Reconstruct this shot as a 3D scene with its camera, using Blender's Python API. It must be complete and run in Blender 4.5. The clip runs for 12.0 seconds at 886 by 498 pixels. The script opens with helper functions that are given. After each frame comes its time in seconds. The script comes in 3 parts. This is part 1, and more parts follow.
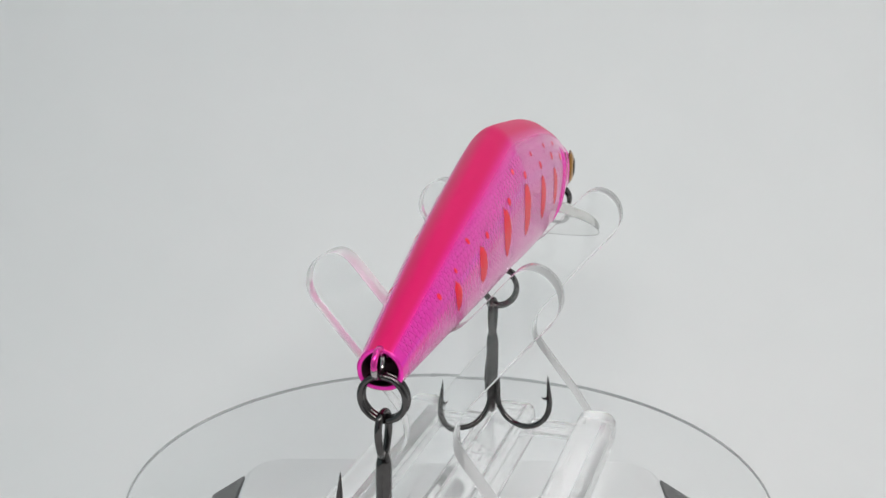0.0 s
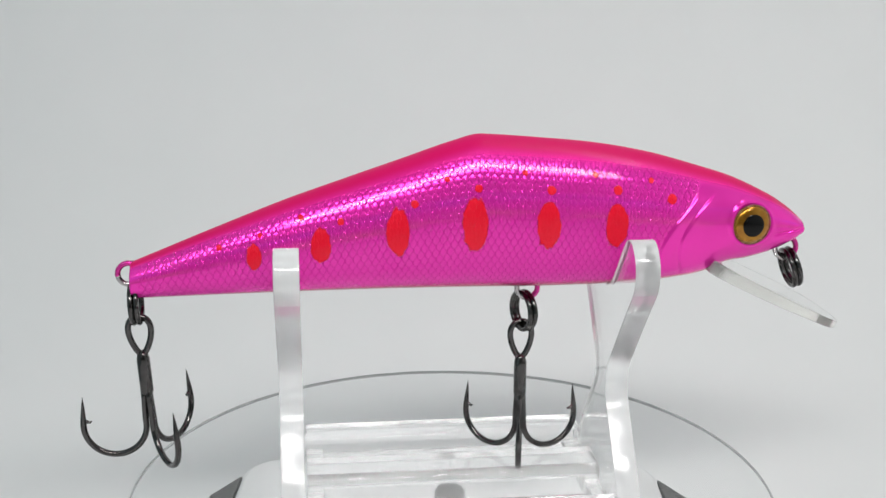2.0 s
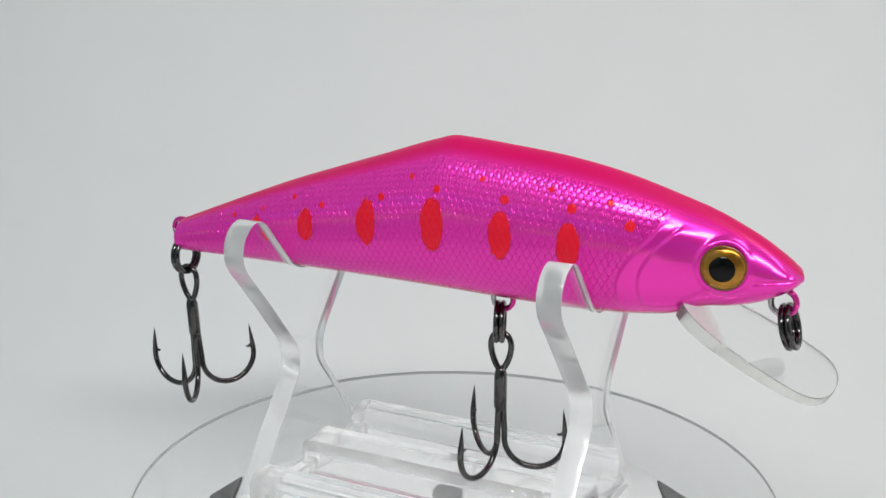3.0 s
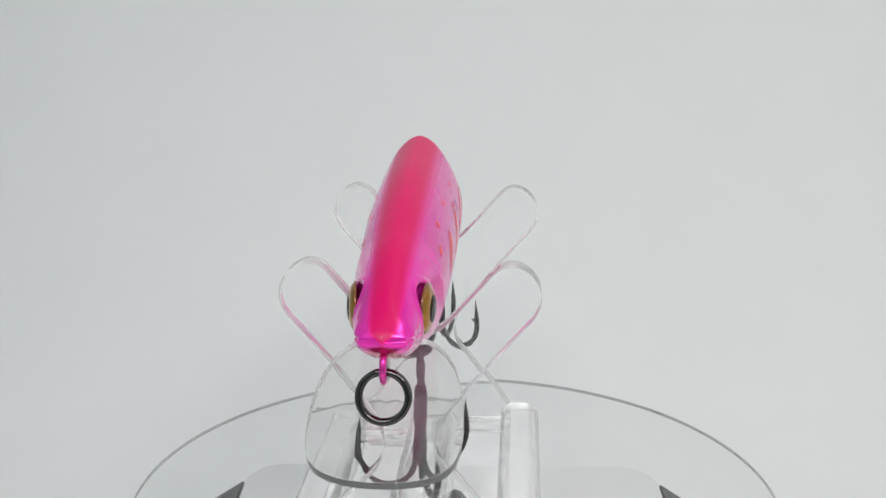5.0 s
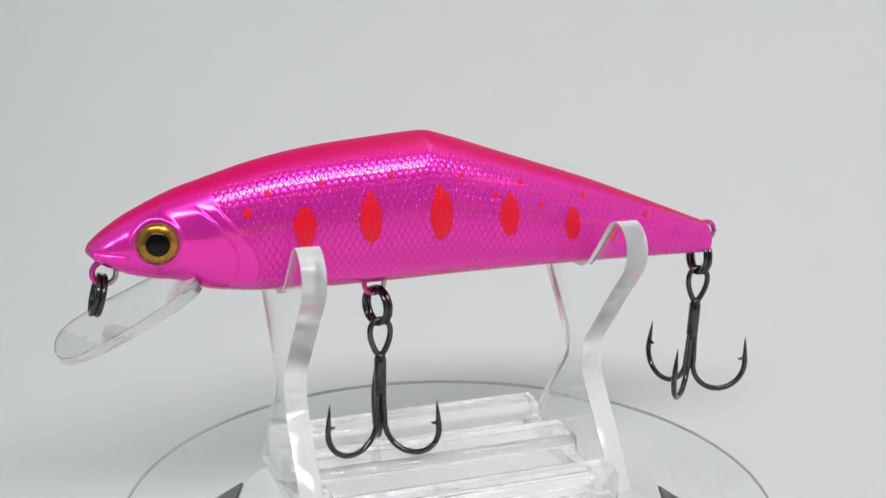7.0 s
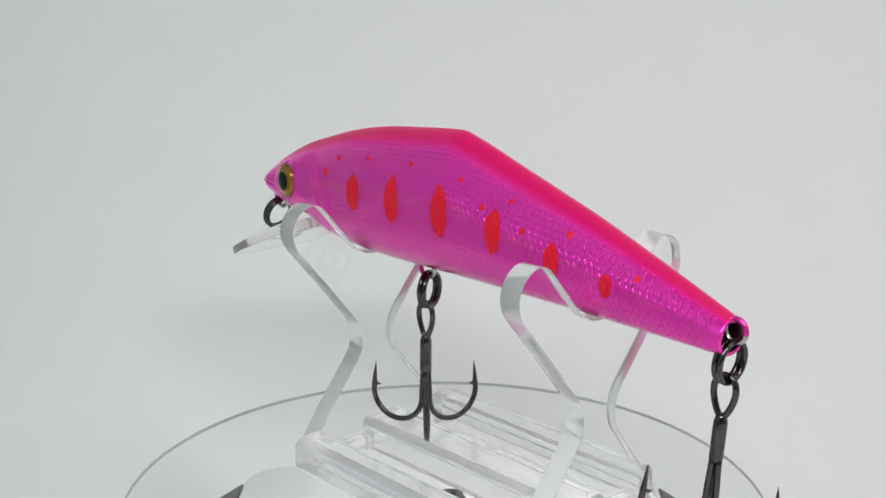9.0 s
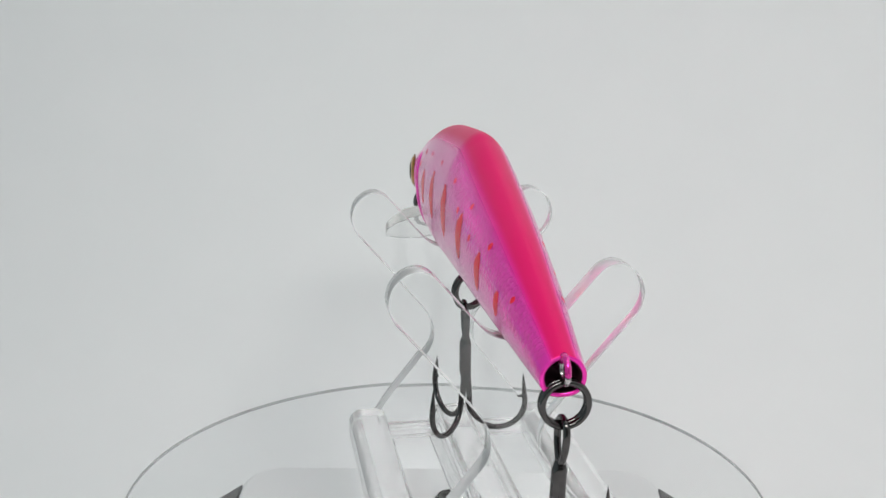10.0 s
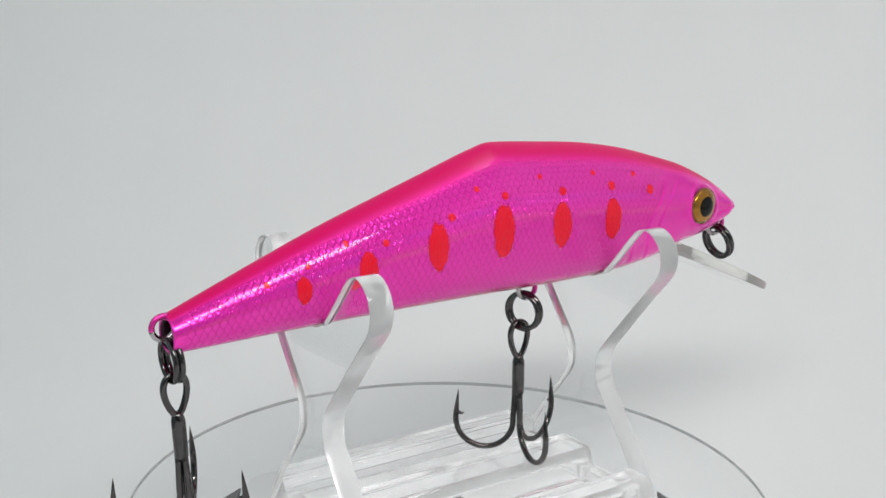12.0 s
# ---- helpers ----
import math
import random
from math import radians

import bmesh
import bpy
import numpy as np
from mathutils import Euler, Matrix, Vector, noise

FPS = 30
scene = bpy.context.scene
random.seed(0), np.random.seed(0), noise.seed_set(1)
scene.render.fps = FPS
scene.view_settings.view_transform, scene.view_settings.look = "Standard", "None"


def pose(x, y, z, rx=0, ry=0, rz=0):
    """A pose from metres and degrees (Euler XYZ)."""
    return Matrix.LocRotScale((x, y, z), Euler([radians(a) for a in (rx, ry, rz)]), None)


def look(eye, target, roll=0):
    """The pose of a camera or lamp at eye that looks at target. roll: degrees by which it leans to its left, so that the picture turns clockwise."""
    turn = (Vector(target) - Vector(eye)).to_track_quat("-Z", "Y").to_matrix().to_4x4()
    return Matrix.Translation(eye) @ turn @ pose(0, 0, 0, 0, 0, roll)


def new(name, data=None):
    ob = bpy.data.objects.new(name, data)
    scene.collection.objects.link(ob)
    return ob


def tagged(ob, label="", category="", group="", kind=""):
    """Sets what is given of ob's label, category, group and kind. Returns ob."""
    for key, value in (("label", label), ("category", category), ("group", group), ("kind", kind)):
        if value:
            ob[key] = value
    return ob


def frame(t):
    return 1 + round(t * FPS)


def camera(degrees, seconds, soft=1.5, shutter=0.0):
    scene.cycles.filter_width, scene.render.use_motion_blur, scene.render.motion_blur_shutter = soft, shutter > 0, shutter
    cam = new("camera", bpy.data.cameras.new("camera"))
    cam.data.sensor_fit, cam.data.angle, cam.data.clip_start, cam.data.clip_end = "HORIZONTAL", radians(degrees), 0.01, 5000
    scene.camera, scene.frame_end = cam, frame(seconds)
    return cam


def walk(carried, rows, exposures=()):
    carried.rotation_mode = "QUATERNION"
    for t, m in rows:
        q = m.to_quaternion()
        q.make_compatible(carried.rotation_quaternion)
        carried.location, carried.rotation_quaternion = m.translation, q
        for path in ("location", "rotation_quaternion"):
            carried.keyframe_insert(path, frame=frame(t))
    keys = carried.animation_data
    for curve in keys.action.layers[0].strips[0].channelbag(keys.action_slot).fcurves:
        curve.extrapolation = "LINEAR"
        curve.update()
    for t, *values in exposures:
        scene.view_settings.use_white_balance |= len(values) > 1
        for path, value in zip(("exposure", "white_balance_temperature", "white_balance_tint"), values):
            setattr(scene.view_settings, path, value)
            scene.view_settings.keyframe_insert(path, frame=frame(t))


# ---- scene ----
# Lengths of the small things are written in millimetres (MM); each turning thing
# has its origin on the turntable's axis, a millimetre above the clear disc.
MM = 0.001
DISC_Z = 0.040
PAPER_Z = 0.018         # the paper under the turntable
FLOOR = -1.5            # millimetres: top of the clear disc below that origin
SPIN = 33.356           # degrees a second, clockwise from above
SIDE_ON = 2.21          # seconds at which the lure stands square to the camera
EYE = (0.0, -0.1530, 0.1123)

# ---- camera ----
cam = camera(40.07, 12.0)


def cam_pose(pitch, yaw):
    return pose(*EYE, 90 - 14.796 + pitch, 0, 0.432 - yaw) @ pose(0, 0, 0, 0, 0, 0.32)


walk(cam, [(t, cam_pose(p, y)) for t, p, y in (
    (0.0, -0.26, -0.10), (0.75, -0.25, 0.04), (1.5, -0.23, 0.04), (2.7, -0.25, 0.04), (4.3, -0.12, -0.08),
    (5.2, -0.02, -0.07), (6.2, -0.02, -0.08), (7.2, 0.02, -0.01), (8.8, 0.10, -0.03), (9.8, 0.14, 0.0),
    (10.8, 0.15, 0.0), (12.0, 0.28, 0.07))])

# ---- light ----
world = bpy.data.worlds.new("world")
scene.world = world
world.use_nodes = True
world.node_tree.nodes["Background"].inputs[0].default_value = (0.9, 0.95, 1.0, 1)
world.node_tree.nodes["Background"].inputs[1].default_value = 0.25
scene.view_settings.exposure = 0.0


def area_lamp(name, eye, target, size_x, size_y, power, colour):
    data = bpy.data.lights.new(name, "AREA")
    data.shape, data.size, data.size_y, data.energy, data.color = "RECTANGLE", size_x, size_y, power, colour
    ob = new(name, data)
    ob.matrix_world = look(eye, target)
    return tagged(ob, "white light panel of the photo box", "lamp", kind="structure")


area_lamp("light_panel_front", (0.03, -0.19, 0.262), (0.015, 0.0, 0.07), 0.26, 0.032, 0.50, (1.0, 0.99, 0.98))
area_lamp("light_panel_top", (0.20, -0.06, 0.48), (0.08, 0.05, 0.0), 0.08, 0.30, 0.33, (1.0, 1.0, 0.99))


# ---- materials ----
def material(name, colour=(0.8, 0.8, 0.8), rough=0.5, metal=0.0, **extra):
    m = bpy.data.materials.new(name)
    m.use_nodes = True
    b = m.node_tree.nodes["Principled BSDF"]
    b.inputs["Base Color"].default_value = (*colour, 1)
    b.inputs["Roughness"].default_value = rough
    b.inputs["Metallic"].default_value = metal
    for key, value in extra.items():
        b.inputs[key.replace("_", " ")].default_value = value
    return m


def node(m, kind, **inputs):
    n = m.node_tree.nodes.new(kind)
    for key, value in inputs.items():
        n.inputs[key.replace("_", " ")].default_value = value
    return n


def wire(m, a, b):
    m.node_tree.links.new(a, b)


def main(m):
    return m.node_tree.nodes["Principled BSDF"]


def grain(m, scale, bump, rough_lo, rough_hi, detail=6.0, distance=0.0005):
    """Fine relief and uneven gloss."""
    co = node(m, "ShaderNodeTexCoord")
    nz = node(m, "ShaderNodeTexNoise", Scale=scale, Detail=detail)
    wire(m, co.outputs["Object"], nz.inputs["Vector"])
    mp = node(m, "ShaderNodeMapRange", To_Min=rough_lo, To_Max=rough_hi)
    wire(m, nz.outputs["Fac"], mp.inputs["Value"])
    wire(m, mp.outputs["Result"], main(m).inputs["Roughness"])
    bp = node(m, "ShaderNodeBump", Strength=bump, Distance=distance)
    wire(m, nz.outputs["Fac"], bp.inputs["Height"])
    wire(m, bp.outputs["Normal"], main(m).inputs["Normal"])
    return nz


def mottled(m, nz, a, b):
    mix = node(m, "ShaderNodeMix")
    mix.data_type = "RGBA"
    mix.inputs[6].default_value, mix.inputs[7].default_value = (*a, 1), (*b, 1)
    wire(m, nz.outputs["Fac"], mix.inputs[0])
    wire(m, mix.outputs[2], main(m).inputs["Base Color"])
    return mix


PAPER = material("white_paper", (0.8, 0.8, 0.8), 0.85)
mottled(PAPER, grain(PAPER, 60.0, 0.05, 0.8, 0.95), (0.79, 0.80, 0.80), (0.83, 0.83, 0.83))
# blue-grey of the unseen left panel, chosen to cool the backdrop's left
CARD = material("cool_bounce_card", (0.5, 0.6, 0.64), 0.8)
mottled(CARD, grain(CARD, 40.0, 0.05, 0.75, 0.9), (0.36, 0.455, 0.47), (0.39, 0.485, 0.50))
# stands in for the unseen room in front, as mirrored in the foil
DIM = material("dim_room", (0.4, 0.4, 0.41), 0.85)
mottled(DIM, grain(DIM, 20.0, 0.05, 0.8, 0.95), (0.60, 0.61, 0.62), (0.66, 0.67, 0.68))
PLASTIC = material("white_plastic", (0.8, 0.8, 0.8), 0.4)
mottled(PLASTIC, grain(PLASTIC, 300.0, 0.05, 0.32, 0.5), (0.72, 0.73, 0.73), (0.77, 0.77, 0.77))
WEDGE_GREY = material("dark_grey_wedge", (0.10, 0.10, 0.10), 0.7)
mottled(WEDGE_GREY, grain(WEDGE_GREY, 800.0, 0.1, 0.6, 0.8), (0.09, 0.09, 0.09), (0.13, 0.13, 0.13))



def clear_sheet(name, tint, ior, scale, bump, grazing=0.7):
    """Thin clear plastic: seen straight through, with the gloss of its skin."""
    m = bpy.data.materials.new(name)
    m.use_nodes = True
    tree = m.node_tree
    tree.nodes.remove(main(m))
    out = tree.nodes["Material Output"]
    see = node(m, "ShaderNodeBsdfTransparent", Color=(*tint, 1))
    gloss = node(m, "ShaderNodeBsdfGlossy", Roughness=0.03)
    facing = node(m, "ShaderNodeLayerWeight", Blend=0.5)
    power = node(m, "ShaderNodeMath")
    power.operation = "POWER"
    power.inputs[1].default_value = 4.0
    fac = node(m, "ShaderNodeMapRange", To_Min=((ior - 1) / (ior + 1)) ** 2, To_Max=grazing)
    wire(m, facing.outputs["Facing"], power.inputs[0])
    wire(m, power.outputs[0], fac.inputs["Value"])
    co = node(m, "ShaderNodeTexCoord")
    nz = node(m, "ShaderNodeTexNoise", Scale=scale, Detail=4.0)
    bp = node(m, "ShaderNodeBump", Strength=bump, Distance=0.0002)
    mix = node(m, "ShaderNodeMixShader")
    wire(m, co.outputs["Object"], nz.inputs["Vector"])
    wire(m, nz.outputs["Fac"], bp.inputs["Height"])
    wire(m, bp.outputs["Normal"], gloss.inputs["Normal"])
    wire(m, fac.outputs["Result"], mix.inputs[0])
    wire(m, see.outputs[0], mix.inputs[1])
    wire(m, gloss.outputs[0], mix.inputs[2])
    wire(m, mix.outputs[0], out.inputs["Surface"])
    return m


def clear_solid(name, tint, ior, scale, bump, rough_lo, rough_hi, clear=1.0, distance=0.0002):
    """Solid clear plastic with a faintly wavy skin."""
    m = material(name, tint, rough_lo, IOR=ior, Transmission_Weight=clear)
    grain(m, scale, bump, rough_lo, rough_hi, 3.0, distance)
    return m


ACRYLIC = clear_solid("clear_acrylic", (0.985, 0.99, 0.99), 1.49, 420.0, 0.02, 0.0, 0.015)
SATIN = clear_solid("sawn_acrylic_edge", (0.96, 0.965, 0.965), 1.49, 260.0, 0.05, 0.04, 0.14, 0.64, 0.0003)
MOULDED = clear_solid("moulded_acrylic", (0.97, 0.975, 0.975), 1.49, 240.0, 0.12, 0.03, 0.14, 0.86, 0.0004)
DISC = clear_sheet("clear_disc_acrylic", (0.985, 0.99, 0.99), 1.49, 120.0, 0.01, 0.25)
RIM = material("disc_rim", (0.32, 0.34, 0.34), 0.3, IOR=1.49, Transmission_Weight=0.45)
grain(RIM, 300.0, 0.05, 0.2, 0.45, distance=0.0002)
LIP_EDGE = clear_solid("polycarbonate_edge", (0.95, 0.945, 0.91), 1.58, 600.0, 0.2, 0.02, 0.08, 0.84)
LIP = clear_solid("clear_polycarbonate", (0.985, 0.985, 0.975), 1.58, 130.0, 0.12, 0.0, 0.02, distance=0.0004)

STEEL = material("black_nickel", (0.10, 0.095, 0.095), 0.2, 1.0)
mottled(STEEL, grain(STEEL, 900.0, 0.06, 0.05, 0.16, distance=0.0002), (0.06, 0.056, 0.057), (0.13, 0.122, 0.12))
BARE_WIRE = material("bare_wire", (0.5, 0.47, 0.47), 0.25, 1.0)
mottled(BARE_WIRE, grain(BARE_WIRE, 900.0, 0.05, 0.15, 0.3), (0.42, 0.38, 0.39), (0.58, 0.54, 0.54))
PINK_WIRE = material("pink_wire", (0.8, 0.03, 0.35), 0.25, 0.7, Coat_Weight=0.6)
mottled(PINK_WIRE, grain(PINK_WIRE, 700.0, 0.05, 0.18, 0.35), (0.75, 0.02, 0.30), (0.85, 0.05, 0.42))
RED = material("red_spot_paint", (0.85, 0.02, 0.03), 0.35, 0.0, Coat_Weight=0.25, Coat_Roughness=0.1, Specular_IOR_Level=0.25)
mottled(RED, grain(RED, 1500.0, 0.15, 0.28, 0.42, distance=0.0001), (0.88, 0.003, 0.024), (0.95, 0.006, 0.034))
GOLD = material("gold_iris", (0.75, 0.42, 0.06), 0.22, 0.9, Coat_Weight=0.6, Coat_Roughness=0.02)
mottled(GOLD, grain(GOLD, 900.0, 0.3, 0.15, 0.35, distance=0.0002), (0.22, 0.075, 0.004), (0.66, 0.32, 0.028))
BROWN = material("brown_eye_ring", (0.22, 0.08, 0.02), 0.25, 0.4, Coat_Weight=0.5)
grain(BROWN, 900.0, 0.1, 0.2, 0.35)
PUPIL = material("black_pupil", (0.003, 0.003, 0.003), 0.04, Specular_IOR_Level=0.2)
SOCKET = material("dark_socket", (0.05, 0.015, 0.025), 0.4, 0.5)
grain(SOCKET, 1200.0, 0.3, 0.3, 0.5, distance=0.0002)

FOIL = material("pink_foil", (0.85, 0.04, 0.5), 0.2, 0.8, Coat_Weight=0.5, Coat_Roughness=0.06, Specular_IOR_Level=0.3)
# violet and orange are the film's rainbow reflection, put into the base colour
FOIL_SIDE, SHEEN_VIOLET, SHEEN_ORANGE = (1.0, 0.032, 0.50), (0.52, 0.05, 0.90), (1.0, 0.14, 0.30)
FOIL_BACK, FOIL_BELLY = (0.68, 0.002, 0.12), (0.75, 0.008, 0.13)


def calc(m, kind, a, b=0.0, c=None):
    n = m.node_tree.nodes.new("ShaderNodeMath")
    n.operation = kind
    for k, v in enumerate((a, b) if c is None else (a, b, c)):
        if isinstance(v, (int, float)):
            n.inputs[k].default_value = v
        else:
            wire(m, v, n.inputs[k])
    return n.outputs[0]


def tinted(m, fac, last, colour):
    mix = node(m, "ShaderNodeMix")
    mix.data_type = "RGBA"
    mix.inputs[7].default_value = (*colour, 1)
    wire(m, fac, mix.inputs[0])
    wire(m, last, mix.inputs[6])
    return mix.outputs[2]


def attribute(m, name):
    at = m.node_tree.nodes.new("ShaderNodeAttribute")
    at.attribute_name = name
    return at


def scale_relief(m, depth):
    """Embossed scales: wavy crossing grooves, a raised point at each crossing, each scale rising towards the tail."""
    xyz = node(m, "ShaderNodeSeparateXYZ")
    wire(m, attribute(m, "net").outputs["Vector"], xyz.inputs[0])
    gx, gz, mask = xyz.outputs
    # hand-cut pattern: the rows wander a little
    co = node(m, "ShaderNodeTexCoord")
    drift = node(m, "ShaderNodeTexNoise", Scale=260.0, Detail=2.0)
    wire(m, co.outputs["Object"], drift.inputs["Vector"])
    gx = calc(m, "ADD", gx, calc(m, "MULTIPLY", calc(m, "SUBTRACT", drift.outputs["Fac"], 0.5), 0.7))
    wave = calc(m, "MULTIPLY", calc(m, "COSINE", calc(m, "MULTIPLY", gz, 2 * math.pi)), 0.42)
    even = calc(m, "FRACT", calc(m, "MULTIPLY_ADD", calc(m, "SUBTRACT", gx, wave), 0.5, 0.5))
    odd = calc(m, "FRACT", calc(m, "MULTIPLY", calc(m, "ADD", gx, wave), 0.5))
    near = [calc(m, "MULTIPLY", calc(m, "ABSOLUTE", calc(m, "SUBTRACT", v, 0.5)), 2.0) for v in (even, odd)]
    edge = calc(m, "MINIMUM", *near)
    wall = node(m, "ShaderNodeMapRange", From_Max=0.2)
    wall.interpolation_type = "SMOOTHSTEP"
    wire(m, edge, wall.inputs["Value"])
    point = node(m, "ShaderNodeMapRange", From_Min=0.0, From_Max=0.5, To_Min=1.0, To_Max=0.0)
    point.interpolation_type = "SMOOTHSTEP"
    wire(m, calc(m, "MAXIMUM", *near), point.inputs["Value"])
    slope = calc(m, "MULTIPLY", calc(m, "ADD", even, odd), -0.045)
    domed = calc(m, "MULTIPLY_ADD", calc(m, "MULTIPLY", *near), 0.035, slope)
    raised = calc(m, "MULTIPLY_ADD", point.outputs["Result"], 0.12, calc(m, "MULTIPLY_ADD", wall.outputs["Result"], 0.05, domed))
    bp = node(m, "ShaderNodeBump", Strength=1.0, Distance=0.001 * depth)
    wire(m, calc(m, "MULTIPLY", raised, mask), bp.inputs["Height"])
    wire(m, bp.outputs["Normal"], main(m).inputs["Normal"])
    return edge, mask


def foil_nodes():
    m = FOIL
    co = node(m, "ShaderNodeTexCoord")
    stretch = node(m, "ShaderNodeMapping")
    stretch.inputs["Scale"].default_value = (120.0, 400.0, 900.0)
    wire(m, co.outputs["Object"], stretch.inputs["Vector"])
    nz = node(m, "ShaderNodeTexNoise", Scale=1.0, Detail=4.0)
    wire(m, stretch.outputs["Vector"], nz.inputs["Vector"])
    base = m.node_tree.nodes.new("ShaderNodeRGB")
    base.outputs[0].default_value = (*FOIL_SIDE, 1)
    last = base.outputs[0]
    # view-dependent rainbow sheen of the holographic film, painted in as streaks along the flank
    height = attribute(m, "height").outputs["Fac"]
    for middle, half, colour, weight in ((0.29, 0.11, SHEEN_VIOLET, 0.2), (0.08, 0.12, SHEEN_ORANGE, 0.35)):
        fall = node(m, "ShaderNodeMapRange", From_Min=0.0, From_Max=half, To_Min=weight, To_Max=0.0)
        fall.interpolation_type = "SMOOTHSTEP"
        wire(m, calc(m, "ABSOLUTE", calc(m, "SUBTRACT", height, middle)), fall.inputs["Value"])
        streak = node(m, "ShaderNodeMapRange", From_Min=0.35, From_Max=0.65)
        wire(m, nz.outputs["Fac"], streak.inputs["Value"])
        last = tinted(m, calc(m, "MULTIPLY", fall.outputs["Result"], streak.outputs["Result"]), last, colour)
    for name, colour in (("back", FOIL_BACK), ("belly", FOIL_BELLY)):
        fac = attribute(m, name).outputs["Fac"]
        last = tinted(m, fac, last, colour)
        if name == "back":
            # the back is opaque lacquer, the flank is foil
            for socket, lo, hi in (("Metallic", 0.55, 0.0), ("Roughness", 0.17, 0.42), ("Coat Weight", 0.48, 0.05), ("Specular IOR Level", 0.25, 0.2)):
                mp = node(m, "ShaderNodeMapRange", To_Min=lo, To_Max=hi)
                wire(m, fac, mp.inputs["Value"])
                wire(m, mp.outputs["Result"], main(m).inputs[socket])
    edge, mask = scale_relief(m, 1.0)
    # the grooves between the scales are printed darker
    line = node(m, "ShaderNodeMapRange", From_Min=0.02, From_Max=0.12, To_Min=0.34, To_Max=0.0)
    wire(m, edge, line.inputs["Value"])
    last = tinted(m, calc(m, "MULTIPLY", line.outputs["Result"], mask), last, (0.45, 0.004, 0.18))
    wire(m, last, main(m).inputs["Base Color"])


scale_relief(RED, 0.6)


def print_edge():
    """The red print thins out raggedly at its rim."""
    co = node(RED, "ShaderNodeTexCoord")
    nz = node(RED, "ShaderNodeTexNoise", Scale=2200.0, Detail=3.0)
    wire(RED, co.outputs["Object"], nz.inputs["Vector"])
    ragged = calc(RED, "MULTIPLY_ADD", nz.outputs["Fac"], 0.24, attribute(RED, "cover").outputs["Fac"])
    fade = node(RED, "ShaderNodeMapRange", From_Min=0.14, From_Max=0.30, To_Min=0.0, To_Max=0.95)
    fade.interpolation_type = "SMOOTHSTEP"
    wire(RED, ragged, fade.inputs["Value"])
    wire(RED, fade.outputs["Result"], main(RED).inputs["Alpha"])


print_edge()
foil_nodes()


# ---- mesh helpers ----
def mesh_of(name, verts, faces, mat, smooth=True):
    me = bpy.data.meshes.new(name)
    me.from_pydata([tuple(v) for v in verts], [], faces)
    for m in (mat if isinstance(mat, (list, tuple)) else [mat]):
        me.materials.append(m)
    if smooth:
        me.polygons.foreach_set("use_smooth", [True] * len(me.polygons))
    me.update()
    return me


def part(name, me, parent, label=""):
    ob = new(name, me)
    ob.parent = parent
    return tagged(ob, label)


def thing(name, label, category, group=""):
    ob = new(name)
    ob.empty_display_size = 0.01
    ob.matrix_world = pose(0, 0, DISC_Z)
    return tagged(ob, label, category, group)


def hermite(xs, ys, x):
    """A smooth curve through the stations."""
    xs, ys = np.array(xs, float), np.array(ys, float)
    d = np.diff(ys) / np.diff(xs)
    m = np.concatenate([[d[0]], (d[:-1] * np.diff(xs)[1:] + d[1:] * np.diff(xs)[:-1]) / (xs[2:] - xs[:-2]), [d[-1]]])
    i = np.clip(np.searchsorted(xs, x) - 1, 0, len(xs) - 2)
    h = xs[i + 1] - xs[i]
    t = np.clip((x - xs[i]) / h, 0, 1)
    return ((2 * t**3 - 3 * t**2 + 1) * ys[i] + (t**3 - 2 * t**2 + t) * h * m[i]
            + (3 * t**2 - 2 * t**3) * ys[i + 1] + (t**3 - t**2) * h * m[i + 1])


def tube(name, points, radius, mat, sides=10, closed=False, taper=None, flat=1.0):
    """A round wire along points in millimetres."""
    pts = [Vector(p) for p in points]
    n = len(pts)
    verts, faces = [], []
    up = None
    for i, p in enumerate(pts):
        a, b = (pts[i - 1], pts[(i + 1) % n]) if closed else (pts[max(i - 1, 0)], pts[min(i + 1, n - 1)])
        d = (b - a).normalized()
        if up is None:
            up = d.orthogonal().normalized()
        up = (up - d * up.dot(d)).normalized()
        side = d.cross(up)
        r = radius * (taper[i] if taper else 1.0)
        for k in range(sides):
            ang = 2 * math.pi * k / sides
            verts.append((p + up * (r * math.cos(ang)) + side * (r * flat * math.sin(ang))) * MM)
    for i in range(n if closed else n - 1):
        j = (i + 1) % n
        for k in range(sides):
            l = (k + 1) % sides
            faces.append((i * sides + k, i * sides + l, j * sides + l, j * sides + k))
    if not closed:
        faces.append(tuple(range(sides))[::-1])
        faces.append(tuple(range((n - 1) * sides, n * sides)))
    return mesh_of(name, verts, faces, mat)


